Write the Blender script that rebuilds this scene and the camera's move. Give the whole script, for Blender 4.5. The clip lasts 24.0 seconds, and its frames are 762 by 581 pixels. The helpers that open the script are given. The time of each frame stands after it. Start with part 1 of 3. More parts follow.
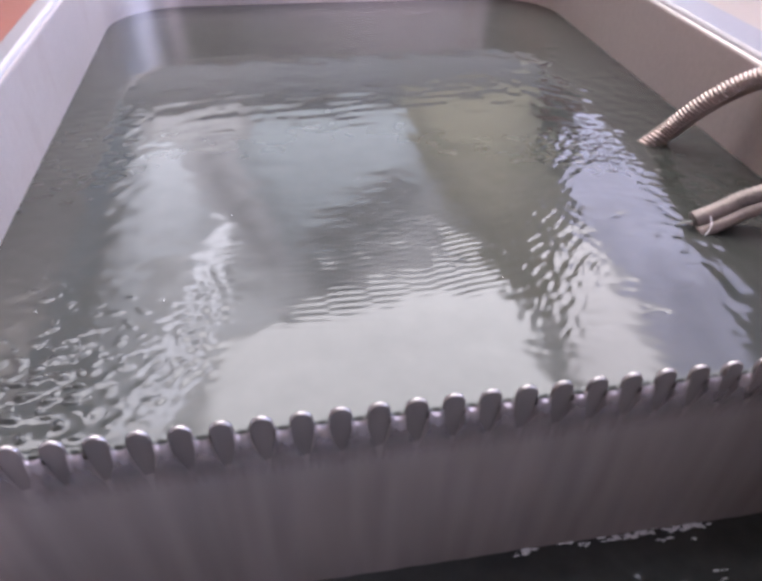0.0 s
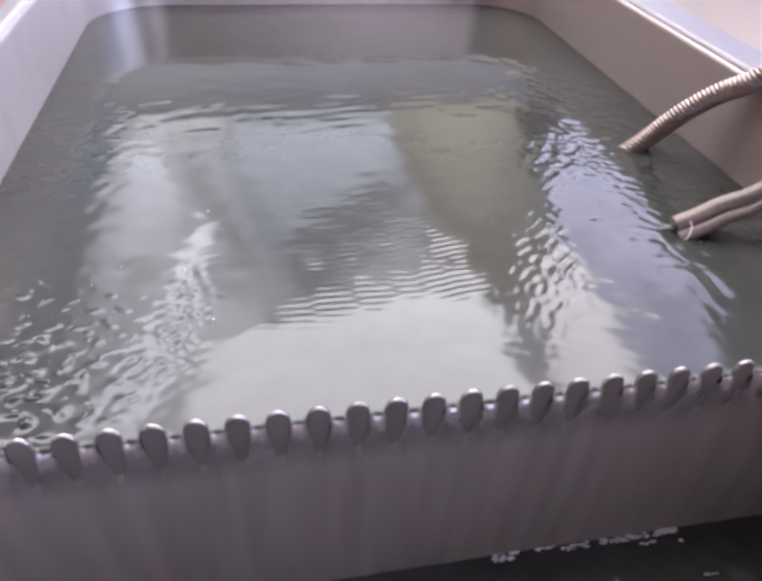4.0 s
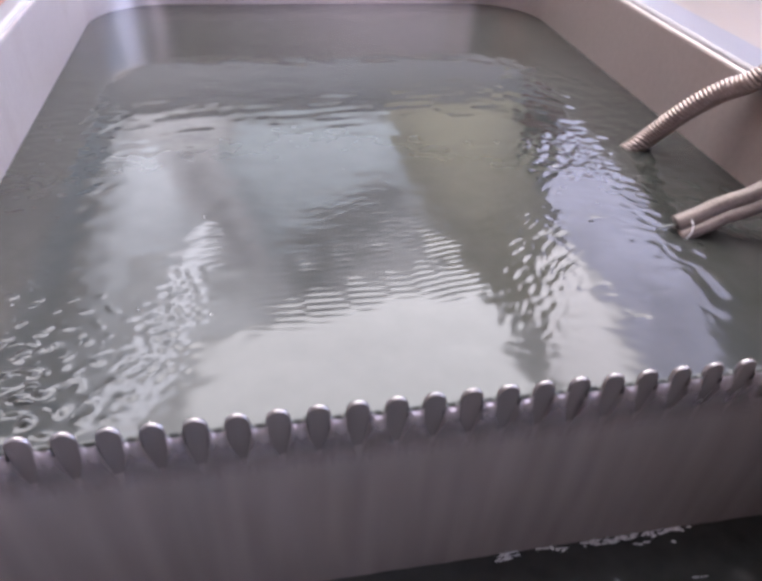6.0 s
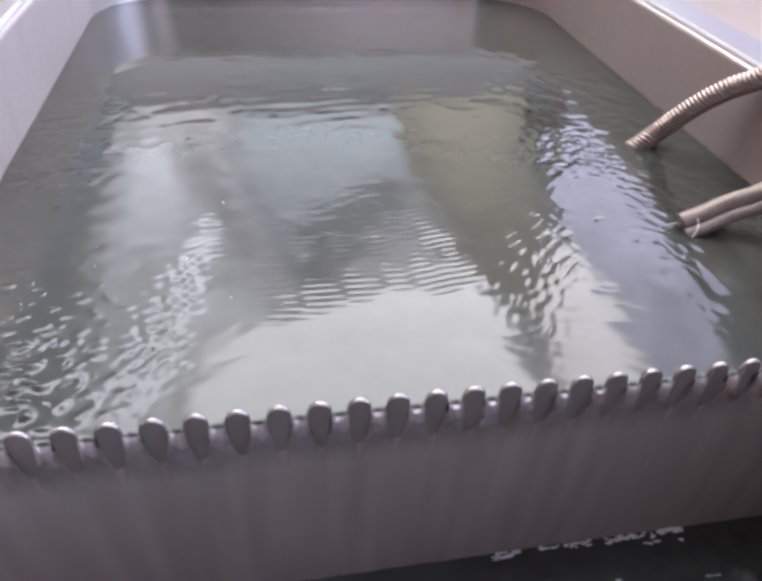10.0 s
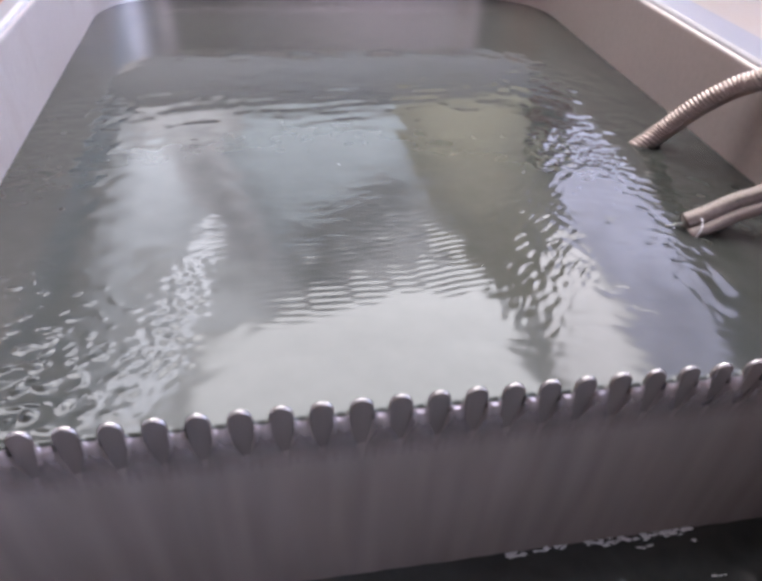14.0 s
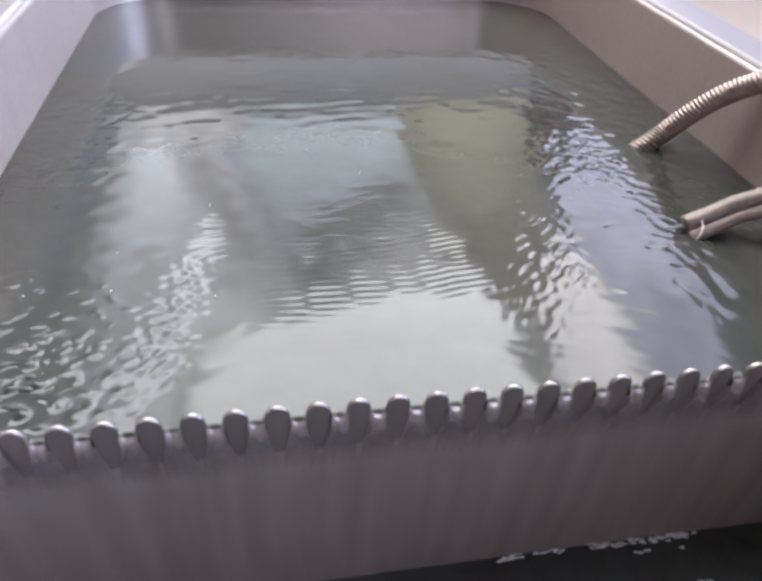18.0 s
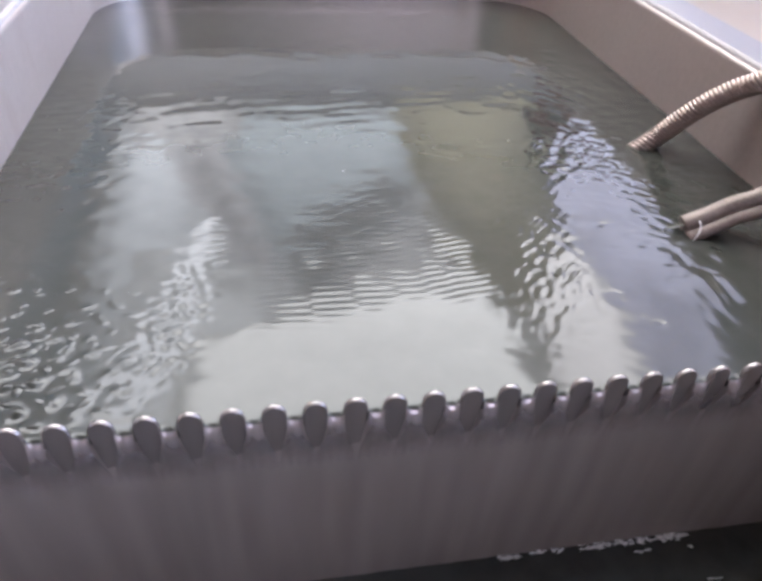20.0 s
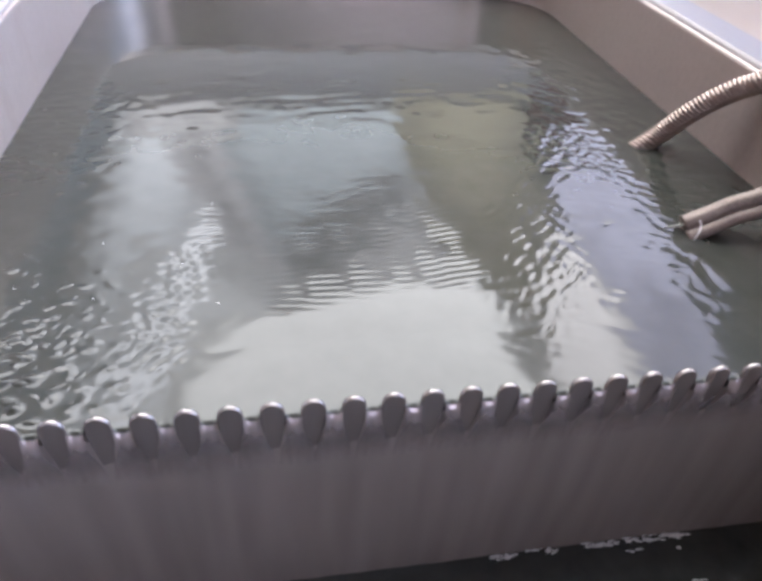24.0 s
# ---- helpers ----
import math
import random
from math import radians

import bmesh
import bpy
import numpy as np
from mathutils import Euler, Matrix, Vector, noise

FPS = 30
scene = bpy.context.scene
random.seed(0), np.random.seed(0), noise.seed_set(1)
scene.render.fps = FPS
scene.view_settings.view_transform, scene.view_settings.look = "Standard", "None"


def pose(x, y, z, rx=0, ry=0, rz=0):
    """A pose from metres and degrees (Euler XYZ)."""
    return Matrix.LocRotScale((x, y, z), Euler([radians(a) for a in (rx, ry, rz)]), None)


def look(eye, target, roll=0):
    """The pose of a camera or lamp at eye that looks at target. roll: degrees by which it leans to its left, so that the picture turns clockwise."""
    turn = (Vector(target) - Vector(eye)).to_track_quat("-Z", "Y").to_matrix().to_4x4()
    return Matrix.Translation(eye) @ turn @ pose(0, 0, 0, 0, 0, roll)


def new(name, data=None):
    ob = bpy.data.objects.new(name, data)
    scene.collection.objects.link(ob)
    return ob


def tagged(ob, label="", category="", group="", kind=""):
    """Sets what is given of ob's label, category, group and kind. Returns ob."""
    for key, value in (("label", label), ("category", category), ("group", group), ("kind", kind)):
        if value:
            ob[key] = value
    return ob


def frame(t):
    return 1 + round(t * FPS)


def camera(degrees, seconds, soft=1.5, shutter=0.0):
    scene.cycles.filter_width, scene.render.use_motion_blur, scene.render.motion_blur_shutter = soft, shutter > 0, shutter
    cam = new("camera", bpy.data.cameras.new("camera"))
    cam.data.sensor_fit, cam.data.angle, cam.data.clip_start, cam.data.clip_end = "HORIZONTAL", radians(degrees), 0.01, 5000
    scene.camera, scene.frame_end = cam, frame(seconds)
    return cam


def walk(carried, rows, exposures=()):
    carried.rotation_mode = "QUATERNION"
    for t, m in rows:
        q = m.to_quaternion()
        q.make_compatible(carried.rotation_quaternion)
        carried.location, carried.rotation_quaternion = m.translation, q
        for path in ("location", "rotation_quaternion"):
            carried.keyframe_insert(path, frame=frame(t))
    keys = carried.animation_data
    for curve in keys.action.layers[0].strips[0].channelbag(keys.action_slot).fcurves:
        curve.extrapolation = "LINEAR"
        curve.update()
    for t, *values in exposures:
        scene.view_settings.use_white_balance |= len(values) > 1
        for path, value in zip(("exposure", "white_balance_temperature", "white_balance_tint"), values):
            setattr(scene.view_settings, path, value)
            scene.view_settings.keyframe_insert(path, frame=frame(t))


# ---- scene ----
cam = camera(61.0, 24.0, soft=3.7)
PATH = [
    (0, (-0.062, -0.23, 0.277), (0.212, 1.293, -0.991), 1.2),
    (0.5, (-0.062, -0.23, 0.275), (0.217, 1.302, -0.98), 1.2),
    (1, (-0.061, -0.229, 0.274), (0.216, 1.307, -0.975), 1.2),
    (1.5, (-0.062, -0.229, 0.273), (0.225, 1.308, -0.974), 1.5),
    (2, (-0.062, -0.229, 0.272), (0.238, 1.306, -0.974), 2.1),
    (2.5, (-0.062, -0.229, 0.272), (0.256, 1.301, -0.975), 2.6),
    (4.5, (-0.061, -0.229, 0.269), (0.273, 1.297, -0.98), 3.3),
    (5, (-0.06, -0.228, 0.27), (0.267, 1.297, -0.981), 3.1),
    (5.5, (-0.06, -0.228, 0.269), (0.27, 1.298, -0.98), 3.2),
    (6, (-0.061, -0.229, 0.268), (0.27, 1.299, -0.979), 3.2),
    (6.5, (-0.06, -0.228, 0.268), (0.264, 1.299, -0.982), 3.2),
    (7, (-0.061, -0.228, 0.268), (0.266, 1.297, -0.983), 3.4),
    (7.5, (-0.06, -0.228, 0.267), (0.266, 1.297, -0.985), 3.4),
    (8, (-0.06, -0.228, 0.267), (0.266, 1.297, -0.986), 3.5),
    (8.5, (-0.06, -0.227, 0.267), (0.264, 1.296, -0.987), 3.4),
    (9, (-0.06, -0.227, 0.267), (0.266, 1.295, -0.989), 3.5),
    (9.5, (-0.06, -0.227, 0.267), (0.262, 1.296, -0.989), 3.3),
    (10, (-0.06, -0.227, 0.267), (0.26, 1.295, -0.991), 3.4),
    (10.5, (-0.059, -0.227, 0.266), (0.257, 1.295, -0.992), 3.4),
    (12.5, (-0.06, -0.226, 0.267), (0.257, 1.295, -0.993), 3.3),
    (13, (-0.06, -0.226, 0.266), (0.257, 1.296, -0.993), 3.4),
    (13.5, (-0.06, -0.226, 0.266), (0.258, 1.296, -0.992), 3.4),
    (14, (-0.06, -0.226, 0.266), (0.253, 1.297, -0.992), 3.3),
    (14.5, (-0.06, -0.226, 0.266), (0.25, 1.299, -0.99), 3.3),
    (15, (-0.06, -0.226, 0.265), (0.252, 1.301, -0.989), 3.4),
    (15.5, (-0.06, -0.226, 0.265), (0.249, 1.301, -0.99), 3.3),
    (16, (-0.06, -0.226, 0.265), (0.246, 1.303, -0.988), 3.3),
    (16.5, (-0.06, -0.226, 0.264), (0.25, 1.302, -0.989), 3.4),
    (17, (-0.059, -0.226, 0.265), (0.25, 1.304, -0.987), 3.5),
    (17.5, (-0.059, -0.225, 0.264), (0.251, 1.303, -0.989), 3.6),
    (18, (-0.059, -0.225, 0.263), (0.257, 1.303, -0.988), 3.7),
    (18.5, (-0.059, -0.225, 0.264), (0.259, 1.301, -0.989), 3.9),
    (20.5, (-0.058, -0.225, 0.263), (0.262, 1.301, -0.99), 4.0),
    (21, (-0.06, -0.224, 0.264), (0.268, 1.295, -0.996), 4.3),
    (21.5, (-0.059, -0.224, 0.263), (0.267, 1.297, -0.994), 4.2),
    (22, (-0.059, -0.224, 0.262), (0.265, 1.3, -0.992), 4.1),
    (22.5, (-0.06, -0.222, 0.263), (0.269, 1.295, -0.998), 4.3),
    (23, (-0.059, -0.224, 0.261), (0.265, 1.3, -0.994), 4.2),
    (23.5, (-0.059, -0.223, 0.261), (0.266, 1.299, -0.995), 4.5),
    (24, (-0.059, -0.223, 0.262), (0.268, 1.296, -0.998), 4.6),
]
walk(cam, [(t, look(eye, target, roll)) for t, eye, target, roll in PATH], [(0, 0.0, 6060, 23), (7, 0.0, 6060, 22), (10, 0.0, 6050, 19), (14, 0.0, 6050, 19), (17, 0.0, 6100, 16), (24, 0.0, 6100, 16)])
TANK_X0, TANK_X1 = -0.268, 0.353      # inner faces of the side walls
TANK_Y1 = 0.776                       # inner face of the far wall
CHAMBER_Y = -0.750                    # inner face of the wall on the overflow side
RIM_Z = 0.087
POOL_Z = -0.170                       # level in the overflow chamber
FLOOR_Z = -0.85
CEIL_Z = 2.5
PITCH = 0.021

# ---- light ----
world = bpy.data.worlds.new("world")
scene.world = world
world.use_nodes = True
sky = world.node_tree.nodes.new("ShaderNodeTexSky")
sky.sky_type, sky.sun_disc = "NISHITA", False
sky.sun_elevation, sky.sun_rotation = radians(50), radians(40)
world.node_tree.links.new(sky.outputs[0], world.node_tree.nodes["Background"].inputs[0])
world.node_tree.nodes["Background"].inputs[1].default_value = 0.1
scene.view_settings.exposure = 0.0


# ---- materials ----
def material(name):
    m = bpy.data.materials.new(name)
    m.use_nodes = True
    nt = m.node_tree
    return m, nt, nt.nodes["Principled BSDF"]


def link(nt, a, b):
    nt.links.new(a, b)


def noise_tex(nt, scale, detail=4.0, stretch=(1, 1, 1), rough=0.55):
    tc = nt.nodes.new("ShaderNodeTexCoord")
    mp = nt.nodes.new("ShaderNodeMapping")
    mp.inputs["Scale"].default_value = stretch
    n = nt.nodes.new("ShaderNodeTexNoise")
    n.inputs["Scale"].default_value, n.inputs["Detail"].default_value = scale, detail
    n.inputs["Roughness"].default_value = rough
    link(nt, tc.outputs["Object"], mp.inputs[0])
    link(nt, mp.outputs[0], n.inputs["Vector"])
    return n.outputs["Fac"]


def ramp(nt, fac, c0, c1, lo=0.3, hi=0.7):
    r = nt.nodes.new("ShaderNodeValToRGB")
    r.color_ramp.elements[0].position, r.color_ramp.elements[1].position = lo, hi
    r.color_ramp.elements[0].color, r.color_ramp.elements[1].color = (*c0, 1), (*c1, 1)
    link(nt, fac, r.inputs[0])
    return r.outputs[0]


def bump(nt, bsdf, fac, strength, distance):
    b = nt.nodes.new("ShaderNodeBump")
    b.inputs["Strength"].default_value, b.inputs["Distance"].default_value = strength, distance
    link(nt, fac, b.inputs["Height"])
    link(nt, b.outputs[0], bsdf.inputs["Normal"])


def surface(name, c0, c1, scale, rough=(0.5, 0.6), metal=0.0, stretch=(1, 1, 1), relief=0.0, ior=1.45, fine=8.0, stain=0.0, detail=5.0):
    m, nt, b = material(name)
    f = noise_tex(nt, scale, detail, stretch)
    g = noise_tex(nt, scale * fine, min(3.0, detail), stretch)
    mix = nt.nodes.new("ShaderNodeMath")
    mix.operation = "MULTIPLY_ADD"
    mix.inputs[1].default_value = 0.35
    link(nt, g, mix.inputs[0])
    sc = nt.nodes.new("ShaderNodeMath")
    sc.operation = "MULTIPLY"
    sc.inputs[1].default_value = 0.65
    link(nt, f, sc.inputs[0])
    link(nt, sc.outputs[0], mix.inputs[2])
    link(nt, ramp(nt, mix.outputs[0], c0, c1), b.inputs["Base Color"])
    mr = nt.nodes.new("ShaderNodeMapRange")
    mr.inputs["From Min"].default_value, mr.inputs["From Max"].default_value = 0.3, 0.7
    mr.inputs["To Min"].default_value, mr.inputs["To Max"].default_value = rough
    link(nt, mix.outputs[0], mr.inputs[0])
    link(nt, mr.outputs[0], b.inputs["Roughness"])
    if stain:
        st = noise_tex(nt, 7.0, 4.0, (1, 1, 0.35), 0.65)
        mx = nt.nodes.new("ShaderNodeMix")
        mx.data_type = "RGBA"
        k = nt.nodes.new("ShaderNodeMapRange")
        k.inputs["From Min"].default_value, k.inputs["From Max"].default_value = 0.56, 0.74
        k.inputs["To Min"].default_value, k.inputs["To Max"].default_value = 0.0, stain
        link(nt, st, k.inputs[0])
        link(nt, k.outputs[0], mx.inputs[0])
        link(nt, b.inputs["Base Color"].links[0].from_socket, mx.inputs[6])
        mx.inputs[7].default_value = (0.30, 0.20, 0.15, 1)
        link(nt, mx.outputs[2], b.inputs["Base Color"])
    b.inputs["Metallic"].default_value = metal
    b.inputs["IOR"].default_value = ior
    if relief:
        bump(nt, b, g, 0.6, relief)
    return m


def glow(name, colour, strength, patchy=0.0, size=2.2):
    """A lit sheet; the fourth value dims it in patches, for a cloudy reflection."""
    m, nt, b = material(name)
    b.inputs["Base Color"].default_value = (*[min(0.8, c * 0.8) for c in colour], 1)
    b.inputs["Roughness"].default_value = 0.5
    b.inputs["Emission Color"].default_value = (*colour, 1)
    b.inputs["Emission Strength"].default_value = strength
    if patchy:
        mr = nt.nodes.new("ShaderNodeMapRange")
        mr.inputs["From Min"].default_value, mr.inputs["From Max"].default_value = 0.38, 0.60
        mr.inputs["To Min"].default_value, mr.inputs["To Max"].default_value = strength * (1 - patchy), strength * (1 + 0.25 * patchy)
        link(nt, noise_tex(nt, size, 4.0, (1, 0.55, 1)), mr.inputs[0])
        link(nt, mr.outputs[0], b.inputs["Emission Strength"])
    return m


def soft_glow(name, colour, strength, points, soft, low=0.0, wobble=0.25):
    """A glowing sheet whose light falls off towards its edges, for soft patches mirrored in the water. points: its
    convex outline, anticlockwise, in its own space.
    """
    m, nt, b = material(name)
    tc = nt.nodes.new("ShaderNodeTexCoord")
    n = len(points)
    last = None
    for i in range(n):
        (ax, ay), (bx, by) = points[i], points[(i + 1) % n]
        d = math.hypot(bx - ax, by - ay)
        nx, ny = -(by - ay) / d, (bx - ax) / d
        dot = nt.nodes.new("ShaderNodeVectorMath")
        dot.operation = "DOT_PRODUCT"
        dot.inputs[1].default_value = (nx, ny, 0)
        link(nt, tc.outputs["Object"], dot.inputs[0])
        off = nt.nodes.new("ShaderNodeMath")
        off.operation = "SUBTRACT"
        off.inputs[1].default_value = nx * ax + ny * ay
        link(nt, dot.outputs["Value"], off.inputs[0])
        if last is None:
            last = off
        else:
            mn = nt.nodes.new("ShaderNodeMath")
            mn.operation = "SMOOTH_MIN"
            mn.inputs[2].default_value = soft * 0.5
            link(nt, last.outputs[0], mn.inputs[0])
            link(nt, off.outputs[0], mn.inputs[1])
            last = mn
    nz = noise_tex(nt, 2.2, 3.0)
    wob = nt.nodes.new("ShaderNodeMath")
    wob.operation = "MULTIPLY_ADD"
    wob.inputs[1].default_value = wobble
    link(nt, nz, wob.inputs[0])
    link(nt, last.outputs[0], wob.inputs[2])
    mr = nt.nodes.new("ShaderNodeMapRange")
    mr.interpolation_type = "SMOOTHSTEP"
    mr.inputs["From Min"].default_value, mr.inputs["From Max"].default_value = wobble * 0.5, soft + wobble * 0.5
    mr.inputs["To Min"].default_value, mr.inputs["To Max"].default_value = low * strength, strength
    link(nt, wob.outputs[0], mr.inputs[0])
    b.inputs["Base Color"].default_value = (0.4, 0.4, 0.38, 1)
    b.inputs["Emission Color"].default_value = (*colour, 1)
    link(nt, mr.outputs[0], b.inputs["Emission Strength"])
    return m


STEEL = surface("tank_steel", (0.415, 0.352, 0.318), (0.508, 0.440, 0.402), 5.0, (0.29, 0.33), 0.55, (1, 1, 1), 0.0004, fine=30, stain=0.45)
RIM_STEEL = surface("rim_steel", (0.125, 0.109, 0.113), (0.165, 0.146, 0.150), 6.0, (0.34, 0.46), 0.2, (1, 1, 1), 0.0, fine=30)
EDGE_STEEL = surface("edge_steel", (0.24, 0.218, 0.216), (0.31, 0.283, 0.281), 12.0, (0.68, 0.78), 0.2)
WEIR_STEEL = surface("weir_steel", (0.295, 0.262, 0.239), (0.362, 0.322, 0.294), 60.0, (0.26, 0.27), 0.5, (1, 1, 0.10), 0.0, fine=2, detail=0.5)
TOOTH_STEEL = surface("tooth_steel", (0.225, 0.200, 0.186), (0.285, 0.255, 0.238), 60.0, (0.11, 0.15), 0.6, (1, 1, 0.10), 0.0, fine=2, detail=0.5)
HOSE_STEEL = surface("hose_steel", (0.20, 0.155, 0.13), (0.36, 0.29, 0.25), 60.0, (0.36, 0.5), 0.7)
HOSE_DULL = surface("hose_dull", (0.10, 0.077, 0.064), (0.23, 0.185, 0.158), 50.0, (0.46, 0.6), 0.4, (1, 1, 1))
WATER = surface("murky_water", (0.024, 0.0246, 0.0209), (0.038, 0.0385, 0.033), 5.0, (0.055, 0.075), 0.0, (1, 1, 1), 0.0, 1.333)
DARK_WATER = surface("chamber_water", (0.032, 0.0345, 0.0315), (0.053, 0.056, 0.051), 9.0, (0.02, 0.04), 0.0, (1, 1, 1), 0.0, 1.333)
FILM_WATER = surface("film_water", (0.265, 0.236, 0.229), (0.365, 0.328, 0.319), 120.0, (0.05, 0.12), 0.5, (1, 1, 0.25), 0.0006, 1.333, fine=3)


def thin_out(m, top, bottom):
    """The film of water is clear where it thins out down the plate, in uneven streaks."""
    nt = m.node_tree
    b = nt.nodes["Principled BSDF"]
    tc = nt.nodes.new("ShaderNodeTexCoord")
    xyz = nt.nodes.new("ShaderNodeSeparateXYZ")
    link(nt, tc.outputs["Object"], xyz.inputs[0])
    streak = nt.nodes.new("ShaderNodeMath")
    streak.operation = "MULTIPLY_ADD"
    streak.inputs[1].default_value = 0.5 * (top - bottom)
    link(nt, noise_tex(nt, 300.0, 2.0, (1, 1, 0.05)), streak.inputs[0])
    link(nt, xyz.outputs[2], streak.inputs[2])
    mr = nt.nodes.new("ShaderNodeMapRange")
    shift = 0.25 * (top - bottom)
    mr.inputs["From Min"].default_value, mr.inputs["From Max"].default_value = bottom + shift, top + shift
    link(nt, streak.outputs[0], mr.inputs[0])
    link(nt, mr.outputs[0], b.inputs["Alpha"])


thin_out(FILM_WATER, -0.004, -0.040)
for wet in (TOOTH_STEEL, FILM_WATER):
    wet.node_tree.nodes["Principled BSDF"].inputs["Coat Weight"].default_value = 1.0
    wet.node_tree.nodes["Principled BSDF"].inputs["Coat Roughness"].default_value = 0.04
    wet.node_tree.nodes["Principled BSDF"].inputs["Coat IOR"].default_value = 1.333
WIRE_METAL = surface("wire_metal", (0.13, 0.135, 0.115), (0.22, 0.225, 0.195), 90.0, (0.3, 0.45), 0.5)
FOAM = surface("foam", (0.50, 0.51, 0.50), (0.75, 0.75, 0.74), 200.0, (0.25, 0.4), 0.0)
PALE_PAINT = surface("pale_grey_paint", (0.50, 0.485, 0.485), (0.59, 0.575, 0.575), 1.2, (0.6, 0.8))
PAINT = surface("room_paint", (0.60, 0.57, 0.57), (0.70, 0.67, 0.67), 1.2, (0.6, 0.8))
BRICK_PAINT = surface("brick_red_paint", (0.46, 0.22, 0.14), (0.56, 0.29, 0.19), 1.2, (0.6, 0.8))
RED_OXIDE = surface("red_oxide_paint", (0.28, 0.13, 0.11), (0.38, 0.19, 0.165), 4.0, (0.4, 0.6))
GREY_PAINT = surface("grey_paint", (0.40, 0.38, 0.38), (0.48, 0.46, 0.46), 1.2, (0.6, 0.8))
CEIL_PAINT = surface("ceiling_paint", (0.17, 0.17, 0.16), (0.23, 0.23, 0.22), 1.0, (0.6, 0.8))
CONCRETE = surface("beige_floor", (0.23, 0.168, 0.122), (0.31, 0.232, 0.172), 2.0, (0.4, 0.6), relief=0.001)
TERRACOTTA = surface("terracotta", (0.185, 0.060, 0.040), (0.25, 0.097, 0.067), 3.0, (0.45, 0.65), relief=0.001)
FRAME_PAINT = surface("frame_paint", (0.30, 0.30, 0.30), (0.38, 0.38, 0.37), 8.0, (0.4, 0.6))
WHITE_PLASTIC = surface("white_plastic", (0.72, 0.70, 0.70), (0.82, 0.81, 0.80), 9.0, (0.3, 0.5))
BASE_GLOW = 2.5    # light of the large dim panel added as the reflection's base tone
LIGHT_WHITE = glow("fill_white", (1.0, 1.0, 0.95), 14.0, 0.10)
LIGHT_BLUE = glow("skylight_blue", (0.83, 0.835, 1.0), 5.8, 0.36)
LIGHT_SIDE = glow("fill_side", (0.42, 0.62, 1.0), 8.3)
LIGHT_CORNER = glow("fill_corner", (0.58, 0.72, 1.0), 15.0)
LIGHT_OVERHEAD = glow("fill_overhead", (0.95, 0.97, 1.0), 6.0)
LIGHT_REAR = glow("fill_rear", (0.90, 0.86, 1.0), 7.0)
LIGHT_BACK = glow("fill_back", (0.88, 0.84, 1.0), 6.0)


# ---- mesh helpers ----
def part(name, bm, mat, parent=None, label="", smooth=False):
    me = bpy.data.meshes.new(name)
    bm.to_mesh(me)
    bm.free()
    if smooth:
        me.polygons.foreach_set("use_smooth", [True] * len(me.polygons))
    me.materials.append(mat)
    ob = new(name, me)
    if parent:
        ob.parent = parent
    if label:
        ob["label"] = label
    return ob


def box(bm, x0, x1, y0, y1, z0, z1, bevel=0.0, seg=2):
    r = bmesh.ops.create_cube(bm, size=1)
    vs = r["verts"]
    for v in vs:
        v.co = Vector(((x0 + x1) / 2 + v.co.x * (x1 - x0), (y0 + y1) / 2 + v.co.y * (y1 - y0), (z0 + z1) / 2 + v.co.z * (z1 - z0)))
    if bevel:
        es = list({e for v in vs for e in v.link_edges})
        bmesh.ops.bevel(bm, geom=es, offset=bevel, segments=seg, profile=0.5, affect="EDGES")
    return bm


def box_bm(*a, **k):
    return box(bmesh.new(), *a, **k)


def prism(points, z0, z1):
    """An upright slab over a plan outline."""
    bm = bmesh.new()
    low = [bm.verts.new((x, y, z0)) for x, y in points]
    top = [bm.verts.new((x, y, z1)) for x, y in points]
    n = len(points)
    bm.faces.new(low[::-1])
    bm.faces.new(top)
    for i in range(n):
        bm.faces.new((low[i], low[(i + 1) % n], top[(i + 1) % n], top[i]))
    bmesh.ops.recalc_face_normals(bm, faces=bm.faces)
    return bm


def sheet(name, xs, ys, zs, mat):
    """A grid mesh from plan coordinates and heights zs[j, i]."""
    nx, ny = len(xs), len(ys)
    X, Y = np.meshgrid(xs, ys)
    co = np.stack([X, Y, zs], -1).reshape(-1, 3).astype(np.float32)
    i = np.arange(nx - 1)
    j = np.arange(ny - 1)[:, None]
    a = (j * nx + i).ravel()
    quads = np.stack([a, a + 1, a + nx + 1, a + nx], -1).astype(np.int32)
    me = bpy.data.meshes.new(name)
    me.vertices.add(len(co))
    me.vertices.foreach_set("co", co.ravel())
    me.loops.add(quads.size)
    me.loops.foreach_set("vertex_index", quads.ravel())
    me.polygons.add(len(quads))
    me.polygons.foreach_set("loop_start", np.arange(0, quads.size, 4, dtype=np.int32))
    me.polygons.foreach_set("use_smooth", np.ones(len(quads), dtype=bool))
    me.update(calc_edges=True)
    me.validate()
    me.materials.append(mat)
    return new(name, me)


def catmull(points, per=8):
    pts = [Vector(p) for p in points]
    pts = [pts[0] * 2 - pts[1]] + pts + [pts[-1] * 2 - pts[-2]]
    out = []
    for k in range(1, len(pts) - 2):
        p0, p1, p2, p3 = pts[k - 1:k + 3]
        for s in range(per):
            t = s / per
            out.append(0.5 * (2 * p1 + (p2 - p0) * t + (2 * p0 - 5 * p1 + 4 * p2 - p3) * t * t + (3 * p1 - p0 - 3 * p2 + p3) * t ** 3))
    out.append(pts[-2])
    return out


